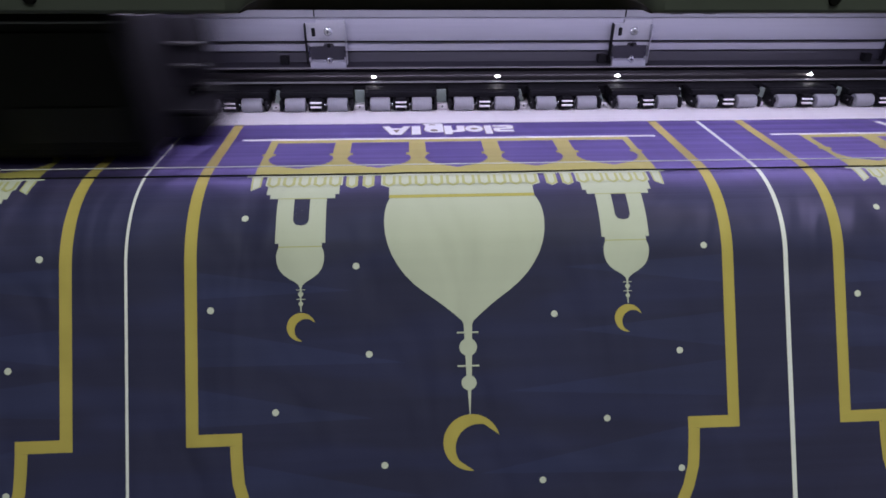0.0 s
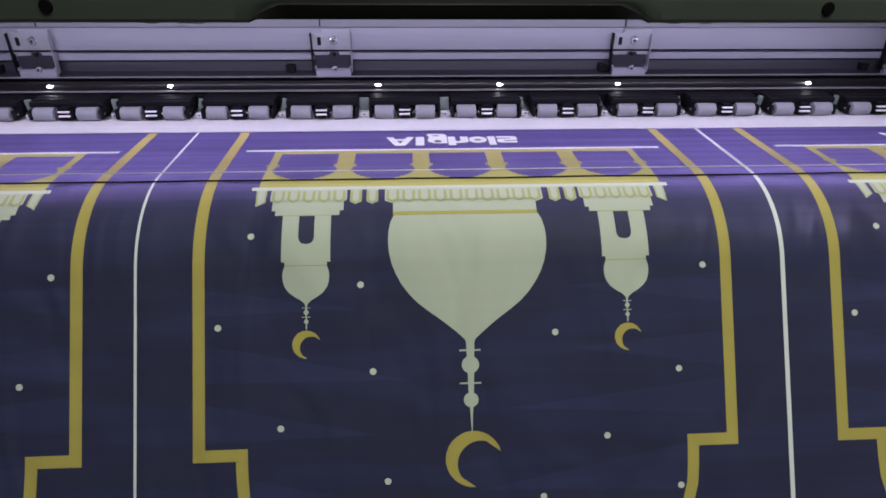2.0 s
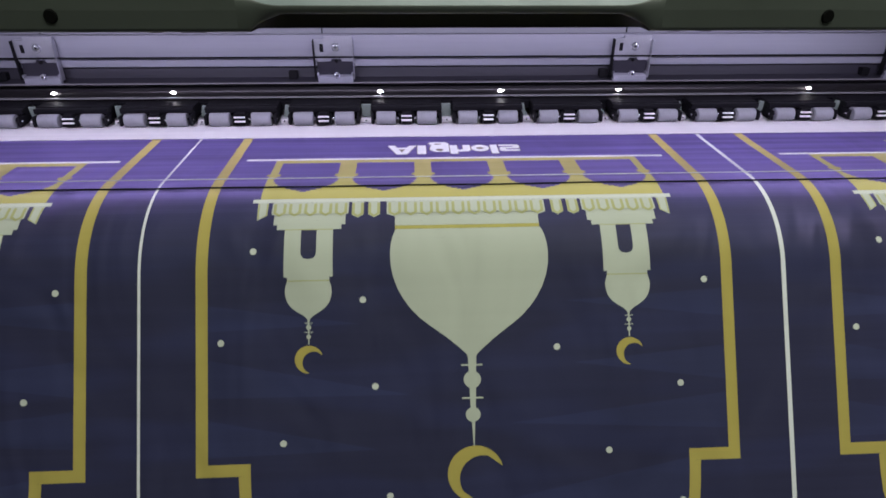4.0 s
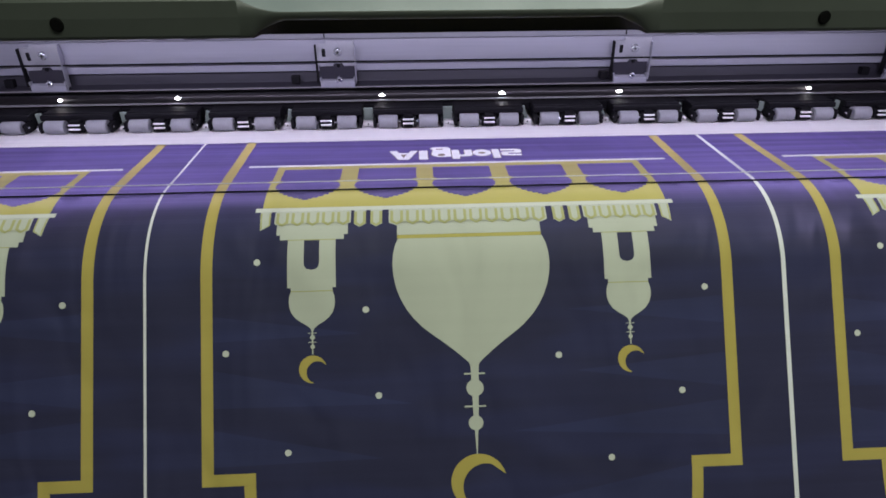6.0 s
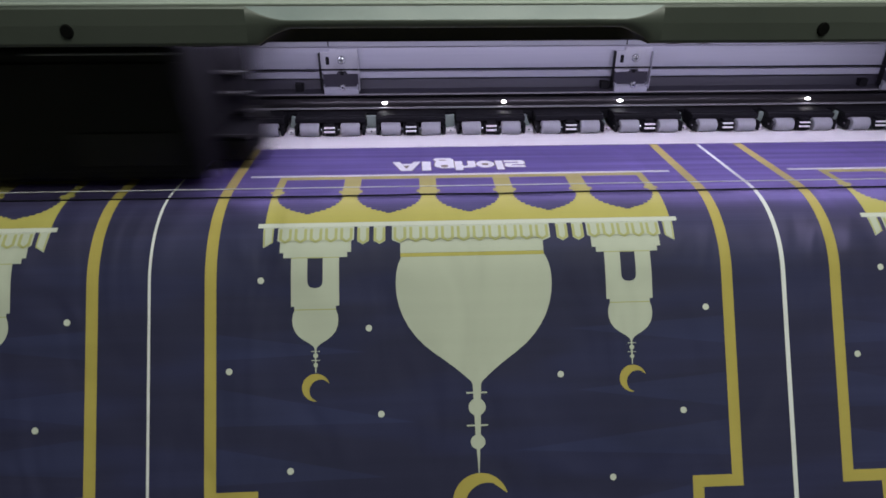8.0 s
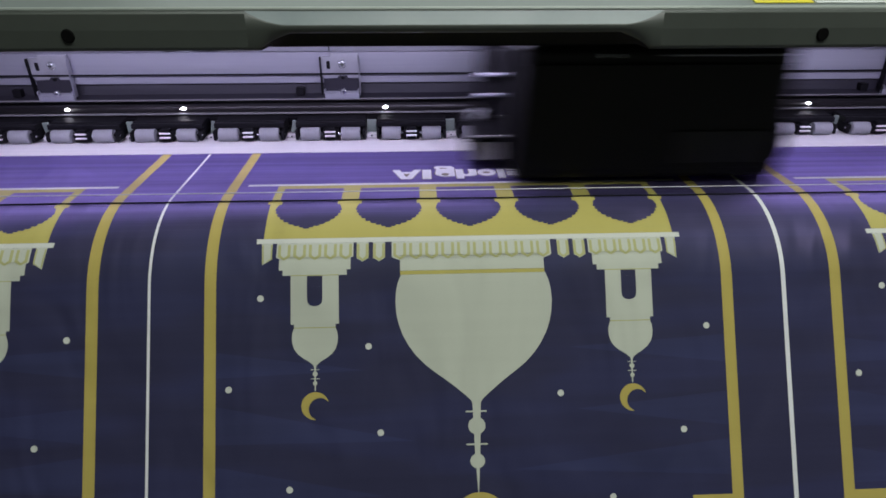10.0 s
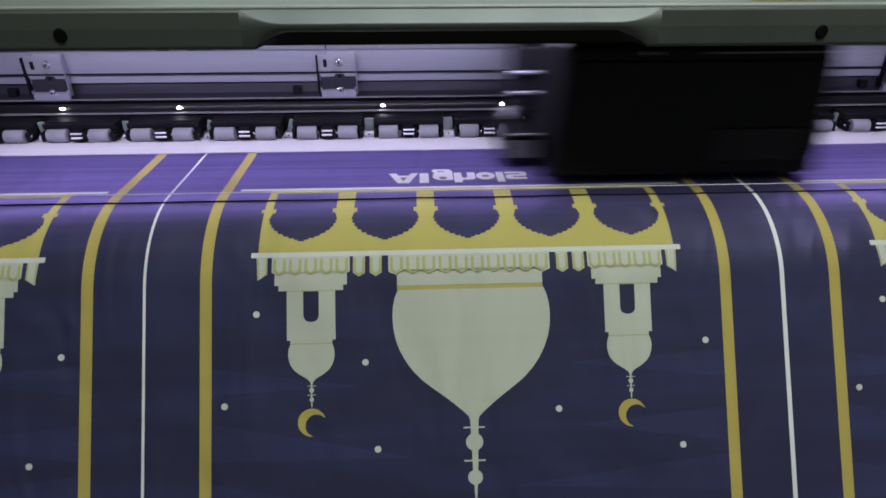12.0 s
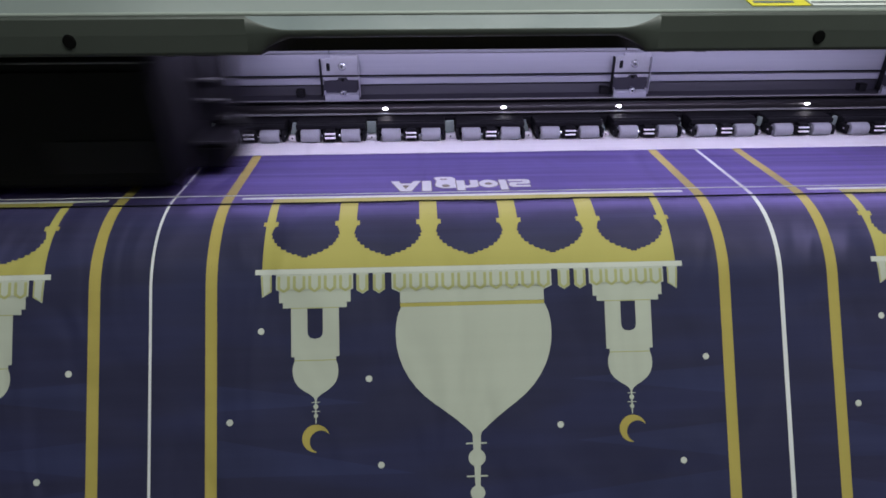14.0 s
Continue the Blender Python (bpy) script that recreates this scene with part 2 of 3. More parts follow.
for nm, d in (("wall_north", (-4, 4, 3.5, 3.6, 0, 3)), ("wall_south", (-4, 4, -4.1, -4, 0, 3)),
              ("wall_west", (-4.1, -4, -4, 3.5, 0, 3)), ("wall_east", (4, 4.1, -4, 3.5, 0, 3))):
    tagged(part(nm, box(*d), WALL), "plain pale painted workshop wall", "wall", kind="structure")
for y in (-0.9, 1.2):
    fit = thing("ceiling_light", "white fluorescent ceiling fitting with a glowing diffuser", "ceiling light", "ceiling lights", pose(0.1, y, 2.94))
    part("housing", box(-1.3, 1.3, -0.3, 0.3, 0.0, 0.06, 0.01), CEILING, fit)
    part("diffuser", box(-1.26, 1.26, -0.27, 0.27, -0.012, 0.002, 0.004), LAMP_GLASS, fit, "glowing frosted diffuser")

# ---- printer: base, platen and sloping front apron under the cloth ----
printer = thing("wide_format_printer", "wide-format textile printer with grey-green hood and open platen", "printer")
top = [offset(s, -0.0035) for s in np.arange(-0.42, 0.62, 0.01)]
part("platen_and_apron", extrude(top + [(-0.12, 0.60), (-0.05, 0.60), (0.42, 0.85)], -HALF, HALF), BEAM_DARK, printer, "dark metal platen bending into a sloped apron")
part("base_cabinet", box(-HALF - 0.12, HALF + 0.12, 0.0, 0.55, 0.35, 0.845, 0.01), HOOD, printer)
for sx in (-1, 1):
    part("end_housing", box(min(sx * (HALF + 0.004), sx * (HALF + 0.38)), max(sx * (HALF + 0.004), sx * (HALF + 0.38)), -0.16, 0.56, 0.62, 1.29, 0.03, 3), HOOD, printer)
    part("stand_leg", box(sx * 1.3 - 0.06, sx * 1.3 + 0.06, 0.18, 0.32, 0.05, 0.345, 0.008), HOOD, printer)
    part("stand_foot", box(sx * 1.3 - 0.07, sx * 1.3 + 0.07, -0.15, 0.65, 0.0, 0.048, 0.012), BLACK, printer)

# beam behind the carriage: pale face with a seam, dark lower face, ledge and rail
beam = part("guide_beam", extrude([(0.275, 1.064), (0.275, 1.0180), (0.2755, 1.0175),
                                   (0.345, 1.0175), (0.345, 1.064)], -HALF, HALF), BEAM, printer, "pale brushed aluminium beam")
# recessed band; its shade is put into a darker copy of the beam metal
part("upper_fascia", extrude([(0.283, 1.16), (0.283, 1.0645), (0.345, 1.0645), (0.345, 1.16)], -HALF, HALF), BEAM_SHADED, beam)
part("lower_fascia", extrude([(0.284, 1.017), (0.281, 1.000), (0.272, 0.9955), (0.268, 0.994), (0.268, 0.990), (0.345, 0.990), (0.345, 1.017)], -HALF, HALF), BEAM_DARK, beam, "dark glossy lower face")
part("ledge", extrude([(0.264, 0.9955), (0.262, 0.9950), (0.262, 0.9940), (0.267, 0.9930), (0.267, 0.9955)], -HALF, HALF), LIP, beam, "thin bright metal ledge")
part("guide_rail", tube((-HALF, 0.252, 0.9845), (HALF, 0.252, 0.9845), 0.0065, 24), RAIL, printer, "dark polished guide rail")
part("encoder_strip", box(-HALF, HALF, 0.2662, 0.2666, 1.0316, 1.0342), BLACK, printer, "thin black encoder strip")
part("front_lip", extrude([(0.243, 0.9797), (0.241, 0.9793), (0.241, 0.9778), (0.247, 0.9768), (0.250, 0.9787)], -HALF, HALF), LIP, printer, "thin bright metal lip")
part("rear_cover", extrude([(0.27, 1.162), (0.46, 1.30), (0.46, 0.86), (0.35, 0.86), (0.35, 1.162)], -HALF, HALF), HOOD, printer)
part("roller_channel", extrude([(0.232, 0.9745), (0.232, 0.962), (0.30, 0.962), (0.30, 0.988), (0.262, 0.988), (0.262, 0.9745)], -HALF, HALF), BLACK, printer, "black channel behind the pinch rollers")

# small dark sensor windows in the lower fascia
for x in (-0.675, -0.239, 0.249, 0.679, -1.115, 1.115):
    part("sensor_window", box(x - 0.0065, x + 0.0065, 0.272, 0.283, 0.9985, 1.0105, 0.001), BLACK, beam)

# glowing shapes on the rail in place of GLINT reflections, ends tapered as flare
for x in (-0.960, -0.5905, -0.4155, -0.1045, 0.082, 0.2675, 0.574, 0.930):
    b = bmesh.new()
    bmesh.ops.create_icosphere(b, subdivisions=3, radius=1.0)
    for v in b.verts:
        q = max(0.0, 1.0 - abs(v.co.x)) ** 1.6
        v.co = Vector((x + v.co.x * 0.0050, 0.2450 + v.co.y * 0.0019 * (0.12 + q), 0.9860 + v.co.z * 0.0022 * (0.12 + q)))
    part("rail_glint", b, GLINT, printer, "small glowing shape in place of a glint on the rail")


# brackets bolted to the beam
def bracket(x):
    b = thing("beam_bracket", "zinc-plated steel bracket screwed to the printer beam", "bracket", "beam brackets", pose(x, 0.2738, 1.0))
    w = 0.0285
    b_ = bmesh.new()
    # upper plate with a lower left shoulder and a notch round the nut
    rim = [(-w, 0.0580), (-w + 0.0150, 0.0582), (-w + 0.0155, 0.0630), (w, 0.0630), (w, 0.0260), (0.0120, 0.0262), (0.0100, 0.0300), (-0.0030, 0.0300), (-0.0050, 0.0262), (-w + 0.004, 0.0255), (-w, 0.0300)]
    front = [b_.verts.new((x, -0.005, z)) for x, z in rim]
    back = [b_.verts.new((x, 0.0, z)) for x, z in rim]
    b_.faces.new(front)
    b_.faces.new(back[::-1])
    for k in range(len(rim)):
        b_.faces.new((front[k], back[k], back[(k + 1) % len(rim)], front[(k + 1) % len(rim)]))
    part("upper_plate", finish(b_), PLATE, b)
    part("strap", box(-w + 0.002, w - 0.001, -0.0035, 0.006, 0.0040, 0.0300, 0.0008), BEAM_DARK, b, "dark recessed strap")
    part("lower_plate", extrude([(-0.0035, 0.0060), (-0.0085, 0.0052), (-0.0105, 0.0030), (-0.0110, -0.0060), (-0.0045, -0.0065)], -w + 0.003, w - 0.001), BEAM, b, "folded lower lip")
    part("side_flange", box(-w - 0.0022, -w - 0.0004, -0.0105, -0.0005, 0.002, 0.0580, 0.0006), BLACK, b, "dark folded edge")
    part("side_flange", box(w + 0.0004, w + 0.0016, -0.0110, -0.0005, 0.000, 0.0570, 0.0004), PLATE, b)
    for sx in (-w + 0.002, w - 0.003):
        part("corner_gusset", box(sx, sx + 0.0020, -0.0112, -0.0036, 0.0045, 0.0095, 0.0004), PLATE, b)
    part("slot", box(-0.0205, -0.0150, -0.0062, -0.0042, 0.0400, 0.0520, 0.0012), BLACK, b, "dark slotted hole")
    for nm, z, y, r in (("screw", 0.0470, -0.005, 0.0070), ("screw", 0.0060, -0.0095, 0.0056)):
        s = part(nm, tube((0.0035, y, z), (0.0035, y - 0.003, z), r, 20, r * 0.7, bevel=0.0006), SCREW, b, "cross-head steel screw")
        c = box(0.0035 - r * 0.4, 0.0035 + r * 0.4, y - 0.0036, y - 0.0028, z - 0.0005, z + 0.0005)
        box(0.0035 - 0.0005, 0.0035 + 0.0005, y - 0.0037, y - 0.0029, z - r * 0.4, z + r * 0.4, bm=c)
        part("cross_recess", c, BLACK, s)
    part("nut", tube((0.0035, -0.0035, 0.0268), (0.0035, -0.0065, 0.0268), 0.0030, 6), BLACK, b)
    return b


first = bracket(-1.037)
for x in (-0.6125, -0.1735, 0.2875, 0.7305, 1.160):
    copy_thing(first, pose(x, 0.2738, 1.0))

# seams between beam sections, above each bracket
for x in (-0.605, -0.190, 0.279, 0.715):
    part("joint_strip", box(x - 0.0008, x + 0.0008, 0.2815, 0.2835, 1.0650, 1.10), BLACK, beam)


# pinch rollers: black holder, two grey rollers, white spring clip
def pinch_unit(x):
    u = thing("pinch_roller_unit", "black pinch roller holder with two grey rubber rollers", "roller", "pinch rollers", pose(x, 0.190, BED + 0.0005))
    h = box(-0.0520, 0.0520, 0.012, 0.040, 0.006, 0.0275, 0.0015)
    for a, c in ((-0.0520, -0.0475), (-0.0115, -0.0075), (0.0075, 0.0115), (0.0475, 0.0520)):
        box(a, c, -0.0065, 0.020, 0.003, 0.0175, 0.0015, bm=h)
    box(-0.0520, 0.0520, 0.004, 0.016, 0.0185, 0.0262, 0.0012, bm=h)
    part("holder", h, BLACK, u)
    part("axle", tube((-0.052, 0, 0.0103), (0.052, 0, 0.0115), 0.0022, 12), STEEL, u)
    for s in (-1, 1):
        part("roller", tube((s * 0.030 - 0.0142, 0, 0.0103), (s * 0.030 + 0.0142, 0, 0.0103), 0.0098, 28, bevel=0.0015), RUBBER, u, "grey rubber roller")
    for z, y in ((0.0145, -0.0100), (0.0085, -0.0110)):
        part("spring_clip", box(-0.0080, 0.0080, y, y + 0.004, z, z + 0.0021, 0.0008), CLIP, u, "white plastic clip")
    part("spring_mount", box(-0.0068, 0.0068, -0.0075, 0.014, 0.003, 0.021, 0.001), BLACK, u)
    return u


def tab_unit(x, tilt, wide):
    t = thing("media_guide_tab", "grey-green plastic guide tab between pinch rollers", "guide tab", "guide tabs", pose(x, 0.2100, BED + 0.001))
    b = box(-wide, wide, 0.0, 0.004, 0.006, 0.0250, 0.0012)
    b.transform(Matrix.Rotation(radians(tilt), 4, "Y"))
    part("tab", b, TAB, t)
    part("foot", box(-wide * 1.1, wide * 1.1, -0.010, 0.003, 0.0, 0.0060, 0.0012), CLIP, t, "white foot")
    part("foot_screw", tube((0, -0.0102, 0.0035), (0, -0.0112, 0.0035), 0.0012, 10), BLACK, t)
    return t


PITCH, OFF = 0.1205, -0.0040
one = pinch_unit(OFF - PITCH * 12.5)
for k in range(-12, 13):
    copy_thing(one, pose(OFF + PITCH * (k + 0.5), 0.190, BED + 0.0005))
tilts = {-3: 12, -2: 14, -1: 0, 0: -3, 1: -20, 2: -24, 3: -18, 4: 14}
for k in range(-12, 13):
    tab_unit(OFF + PITCH * k, tilts.get(k, random.uniform(-16, 16)), 0.0072 if k in (-1, 0) else 0.0048)


# ---- hood over the print zone, with a recessed grip ----
def hood():
    h = thing("printer_hood", "grey-green printer hood with a recessed grip and pale top", "hood")
    def mix(p, q, k):
        return (p[0] + (q[0] - p[0]) * k, p[1] + (q[1] - p[1]) * k)

    def section(f, g):
        """Front of the hood: f sinks the pale face of the grip, g opens the finger slot under it."""
        return [(-0.0880, 1.1672), (-0.0935, 1.1665), mix((-0.0962, 1.1660), (-0.0945, 1.1656), f), mix((-0.0966, 1.1655), (-0.1035, 1.1545), f),
                mix((-0.0998, 1.1640), (-0.1042, 1.1530), f), mix((-0.1016, 1.1500), (-0.1036, 1.1495), f), mix((-0.1018, 1.1345), (-0.1005, 1.1472), g),
                mix((-0.1008, 1.1320), (-0.0985, 1.1466), g), mix((-0.0960, 1.1305), (-0.0680, 1.1462), g), (-0.0640, 1.1300)]
    stations = [(-HALF, 0.0, 0.0)]
    for k in range(13):
        q = k / 12
        stations.append((-0.2135 + 0.040 * q, math.sin(q * math.pi / 2) ** 0.9, max(0.0, (q - 0.30) / 0.70) ** 0.6))
    stations += [(0.1800 - (x + 0.2135), f, g) for x, f, g in reversed(stations[1:])] + [(HALF, 0.0, 0.0)]
    b = bmesh.new()
    rows = [[b.verts.new((x, y, z)) for y, z in section(f, g)] for x, f, g in stations]
    for (r, q), (s0, s1) in zip(zip(rows, rows[1:]), zip(stations, stations[1:])):
        for i in range(len(r) - 1):
            fc = b.faces.new((r[i], r[i + 1], q[i + 1], q[i]))
            grip, slot = max(s0[1], s1[1]) > 0, max(s0[2], s1[2]) > 0
            fc.material_index = 2 if grip and i == 2 else 1 if slot and i >= 7 else 0
            fc.smooth = grip and i not in (2, 7)
    finish(b)
    part("front_shell", b, [HOOD, SLOT_SHADE, GRIP_LIT], h)
    # pale top rising to the back
    part("top_panel", extrude([(-0.0945, 1.1672), (-0.0925, 1.1687), (-0.0890, 1.1700), (0.30, 1.3100), (0.46, 1.315), (0.46, 1.300), (0.30, 1.295), (-0.078, 1.160)], -HALF, HALF), HOOD_TOP, h, "pale grey top panel")
    # added pale bead: the ceiling lamps' highlight on the rounded edge, as a shape
    part("highlight_bead", tube((-HALF, -0.0925, 1.1672), (HALF, -0.0925, 1.1672), 0.0021, 16), EDGE_HIGHLIGHT, h, "pale bead standing in for the front edge's highlight")
    part("under_panel", box(-HALF, HALF, -0.054, 0.26, 1.127, 1.1298), BLACK, h)
    part("led_strip_housing", box(-HALF, HALF, 0.065, 0.081, 1.1215, 1.1265, 0.001), BLACK, h)
    for x, z in ((-0.3765, 1.1452), (0.3385, 1.1440), (-1.10, 1.145), (1.10, 1.144)):
        part("rubber_plug", tube((x, -0.1012, z), (x, -0.1035, z), 0.0066, 24, 0.0052), HOLE, h, "black rubber plug")
    for x in (-0.29, -0.262, -0.25, 0.195, 0.226):
        part("latch_nub", box(x - 0.006, x + 0.006, -0.0960, -0.0900, 1.1298, 1.1316, 0.0008), BLACK, h)
    return h


hood()

warning = thing("warning_label", "yellow and white warning label stuck on the hood", "label")
sl = math.atan2(0.1400, 0.389)
lab = pose(0.270, -0.0875, 1.1708, math.degrees(sl))


def plate(x0, x1, y0, y1, z, slant=0.0):
    b = bmesh.new()
    vs = [b.verts.new(p) for p in ((x0 + slant, y0, z), (x1 + slant, y0, z), (x1, y1, z), (x0, y1, z))]
    f = b.faces.new(vs)
    g = bmesh.ops.extrude_face_region(b, geom=[f])
    for v in g["geom"]:
        if isinstance(v, bmesh.types.BMVert):
            v.co.z -= 0.0006
    return finish(b)


warning.matrix_basis = lab
part("yellow_field", plate(-0.006, 0.052, 0, 0.05, 0.0008, 0.009), LABEL_Y, warning)
part("white_field", plate(0.0545, 0.175, 0, 0.05, 0.0008, 0.009), LABEL_W, warning)
for i in range(5):
    part("text_bar", plate(0.064, 0.170 - 0.012 * (i % 3), 0.004 + i * 0.009, 0.0075 + i * 0.009, 0.0012), LABEL_B, warning)
for i in range(3):
    part("text_bar", plate(0.006, 0.046 - 0.008 * (i % 2), 0.005 + i * 0.012, 0.0095 + i * 0.012, 0.0012), LABEL_B, warning)

# ---- taut wire across the front of the platen ----
wire = thing("edge_wire", "taut pale nylon wire across the platen front", "wire")
part("strand", tube((-HALF, -0.0340, BED + 0.0095), (HALF, -0.0340, BED + 0.0095), 0.00055, 10), WIRE, wire)


def cord(points, r, n=8):
    """A thin round cord through points that run along x."""
    b = bmesh.new()
    rings = [[b.verts.new((x, y + r * math.cos(2 * math.pi * i / n), z + r * math.sin(2 * math.pi * i / n))) for i in range(n)] for x, y, z in points]
    for p, q in zip(rings, rings[1:]):
        for i in range(n):
            b.faces.new((p[i], p[(i + 1) % n], q[(i + 1) % n], q[i])).smooth = True
    return finish(b)


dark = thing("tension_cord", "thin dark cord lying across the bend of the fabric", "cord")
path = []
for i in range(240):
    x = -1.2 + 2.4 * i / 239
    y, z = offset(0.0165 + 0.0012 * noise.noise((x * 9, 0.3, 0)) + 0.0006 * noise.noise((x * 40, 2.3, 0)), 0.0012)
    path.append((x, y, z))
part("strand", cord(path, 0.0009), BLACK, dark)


# ---- print carriage ----
def carriage():
    c = thing("print_carriage", "matt black print head carriage riding over the cloth", "print carriage")
    prof = [(0.006, 0.957), (-0.002, 0.964), (-0.002, 1.110), (0.006, 1.1185), (0.028, 1.1185), (0.032, 1.105), (0.235, 1.105), (0.235, 0.999), (0.180, 0.999), (0.150, 0.987), (0.150, 0.958)]
    b = extrude(prof, -0.168, 0.168)
    for v in b.verts:
        if v.co.z > 1.05:
            v.co.x *= 0.935
    bmesh.ops.bevel(b, geom=b.edges[:], offset=0.003, segments=2, affect="EDGES", profile=0.5)
    b.normal_update()
    # side faces get the darker black: shade beside the carriage put into the colour
    for f in b.faces:
        f.material_index = 1 if abs(f.normal.x) > 0.6 else 0
    part("body", b, [CARBODY, BLACK], c)
    part("front_panel", box(-0.150, 0.150, -0.0058, -0.0023, 0.972, 1.098, 0.0015), CARBODY, c)
    part("top_rib", box(0.005, 0.152, -0.0046, -0.0018, 1.1062, 1.1084, 0.0006), RUBBER, c, "thin pale rib")
    part("service_cover", box(0.030, 0.142, -0.0078, -0.0056, 0.980, 1.020, 0.0012), COVER, c, "dark grey service cover")
    part("screw", tube((-0.060, -0.0018, 1.1070), (-0.060, -0.0040, 1.1070), 0.0030, 16, 0.0022), SCREW, c, "small steel screw")
    part("head_plate", box(-0.125, 0.125, 0.035, 0.130, 0.9535, 0.9578, 0.001), STEEL, c, "steel print head plate")
    for s in (-1, 1):
        a, d = sorted((s * 0.1663, s * 0.214))
        u = part("curing_unit", box(a, d, 0.065, 0.145, 0.958, 0.992, 0.004), BLACK, c, "black side unit with a front panel")
        part("panel", box(min(s * 0.171, s * 0.209), max(s * 0.171, s * 0.209), 0.0625, 0.0648, 0.9620, 0.9860, 0.001), PANEL if s < 0 else COVER, u, "pale grey front panel" if s < 0 else "dark front panel")
        part("top_edge", box(min(s * 0.171, s * 0.206), max(s * 0.171, s * 0.206), 0.0625, 0.0660, 0.9925, 0.9945, 0.0004), PANEL if s < 0 else COVER, u)
        a, d = sorted((s * 0.1663, s * 0.190))
        part("side_bracket", box(a, d, 0.12, 0.20, 1.005, 1.095, 0.004), BLACK, c)
        # right-hand tubes and wheel are coloured dark to stand in for that shade
        for z in (1.035, 1.062):
            a, d = sorted((s * 0.166, s * 0.198))
            part("cable_tube", tube((a, 0.115, z), (d, 0.115, z), 0.0028, 12), BEAM if s < 0 else COVER, c, "bright metal tube" if s < 0 else "dark tube")
        part("guide_wheel", tube((s * 0.191, 0.16, 0.995), (s * 0.203, 0.16, 0.995), 0.011, 20, bevel=0.001), RUBBER if s < 0 else COVER, c)
    return c


CARRIAGE = carriage()

# ---- cloth: unprinted band, printed strips, lower fall ----
media = thing("unprinted_fabric", "white unprinted polyester fabric feeding under the rollers", "fabric")
b = box(-1.045, 1.045, 0.1335, 0.30, BED + 0.0006, BED + 0.0014)
uvl = b.loops.layers.uv.new("cloth")
for f in b.faces:
    for lp in f.loops:
        lp[uvl].uv = (lp.vert.co.x, lp.vert.co.y)
part("sheet", b, BLANK, media)


def circle(u, s, r, n=28):
    return [(u + r * math.cos(2 * math.pi * i / n), s + r * math.sin(2 * math.pi * i / n)) for i in range(n)]


def rect(u0, u1, s0, s1):
    return [(u0, s0), (u1, s0), (u1, s1), (u0, s1)]


def mirrored(half, u=0.0):
    """A closed outline from (half width, s) pairs about the line u."""
    return [(u + w, s) for w, s in half] + [(u - w, s) for w, s in reversed(half)]


def crescent(u, s, r, iu, i_s, ir, n=48):
    """The part of one disc that lies outside another, as one outline."""
    d = math.hypot(iu - u, i_s - s)
    a0 = math.atan2(i_s - s, iu - u)
    ca = (r * r + d * d - ir * ir) / (2 * r * d)
    half = math.acos(max(-1, min(1, ca)))
    cb = (ir * ir + d * d - r * r) / (2 * ir * d)
    ihalf = math.pi - math.acos(max(-1, min(1, cb)))
    out = [(u + r * math.cos(a), s + r * math.sin(a)) for a in np.linspace(a0 + half, a0 + 2 * math.pi - half, n)]
    inn = [(iu + ir * math.cos(a), i_s + ir * math.sin(a)) for a in np.linspace(a0 + math.pi + ihalf, a0 + math.pi - ihalf, n)]
    return out + inn


def arch_hole(u):
    """One window of the arcade: straight jambs, notched imposts, scalloped pointed end."""
    right = [(0.0362, -0.0085), (0.0362, 0.0280), (0.0325, 0.0281), (0.0325, 0.0350), (0.0352, 0.0351), (0.0372, 0.0400)]
    curve = [(0.0376, 0.0430), (0.0360, 0.0500), (0.0318, 0.0575), (0.0245, 0.0640), (0.0150, 0.0692), (0.0055, 0.0722), (0.0, 0.0748)]
    pts = []
    for (w0, s0), (w1, s1) in zip(curve, curve[1:]):
        for i in range(6):
            f = i / 6
            pts.append((w0 + (w1 - w0) * f, s0 + (s1 - s0) * f))
    for i, (w, s) in enumerate(pts):
        k = 0.0019 * abs(math.sin(math.pi * i / 4.0))
        right.append((max(0.0, w + k * 0.8), s + k * 0.8))
    right.append((0.0, 0.0752))
    return mirrored(right, u)


def ribbon(points, w):
    """A band of half width w along a line of (u, s) points."""
    lo, hi = [], []
    for i, (u, s) in enumerate(points):
        a, c = points[max(0, i - 1)], points[min(len(points) - 1, i + 1)]
        dx, dy = c[0] - a[0], c[1] - a[1]
        n = math.hypot(dx, dy)
        lo.append((u - dy / n * w, s + dx / n * w))
        hi.append((u + dy / n * w, s - dx / n * w))
    return lo + hi[::-1]


def u_mark(u, w, s0, s1):
    """An outline shaped like the letter U with a pointed foot."""
    t = 0.0016
    o = [(u - w, s0), (u - w, s1 - 0.004), (u, s1), (u + w, s1 - 0.004), (u + w, s0)]
    i = [(u + w - 2 * t, s0), (u + w - 2 * t, s1 - 0.0058), (u, s1 - 0.0026), (u - w + 2 * t, s1 - 0.0058), (u - w + 2 * t, s0)]
    return o + i


def toothed(u0, u1, n, s0, s1, point=0.004):
    """A block whose lower edge has n pointed teeth."""
    p = (u1 - u0) / n
    low = []
    for k in range(n):
        low += [(u0 + p * k, s1 - point), (u0 + p * (k + 0.5), s1)]
    low.append((u1, s1 - point))
    return [(u0, s0)] + low + [(u1, s0)]


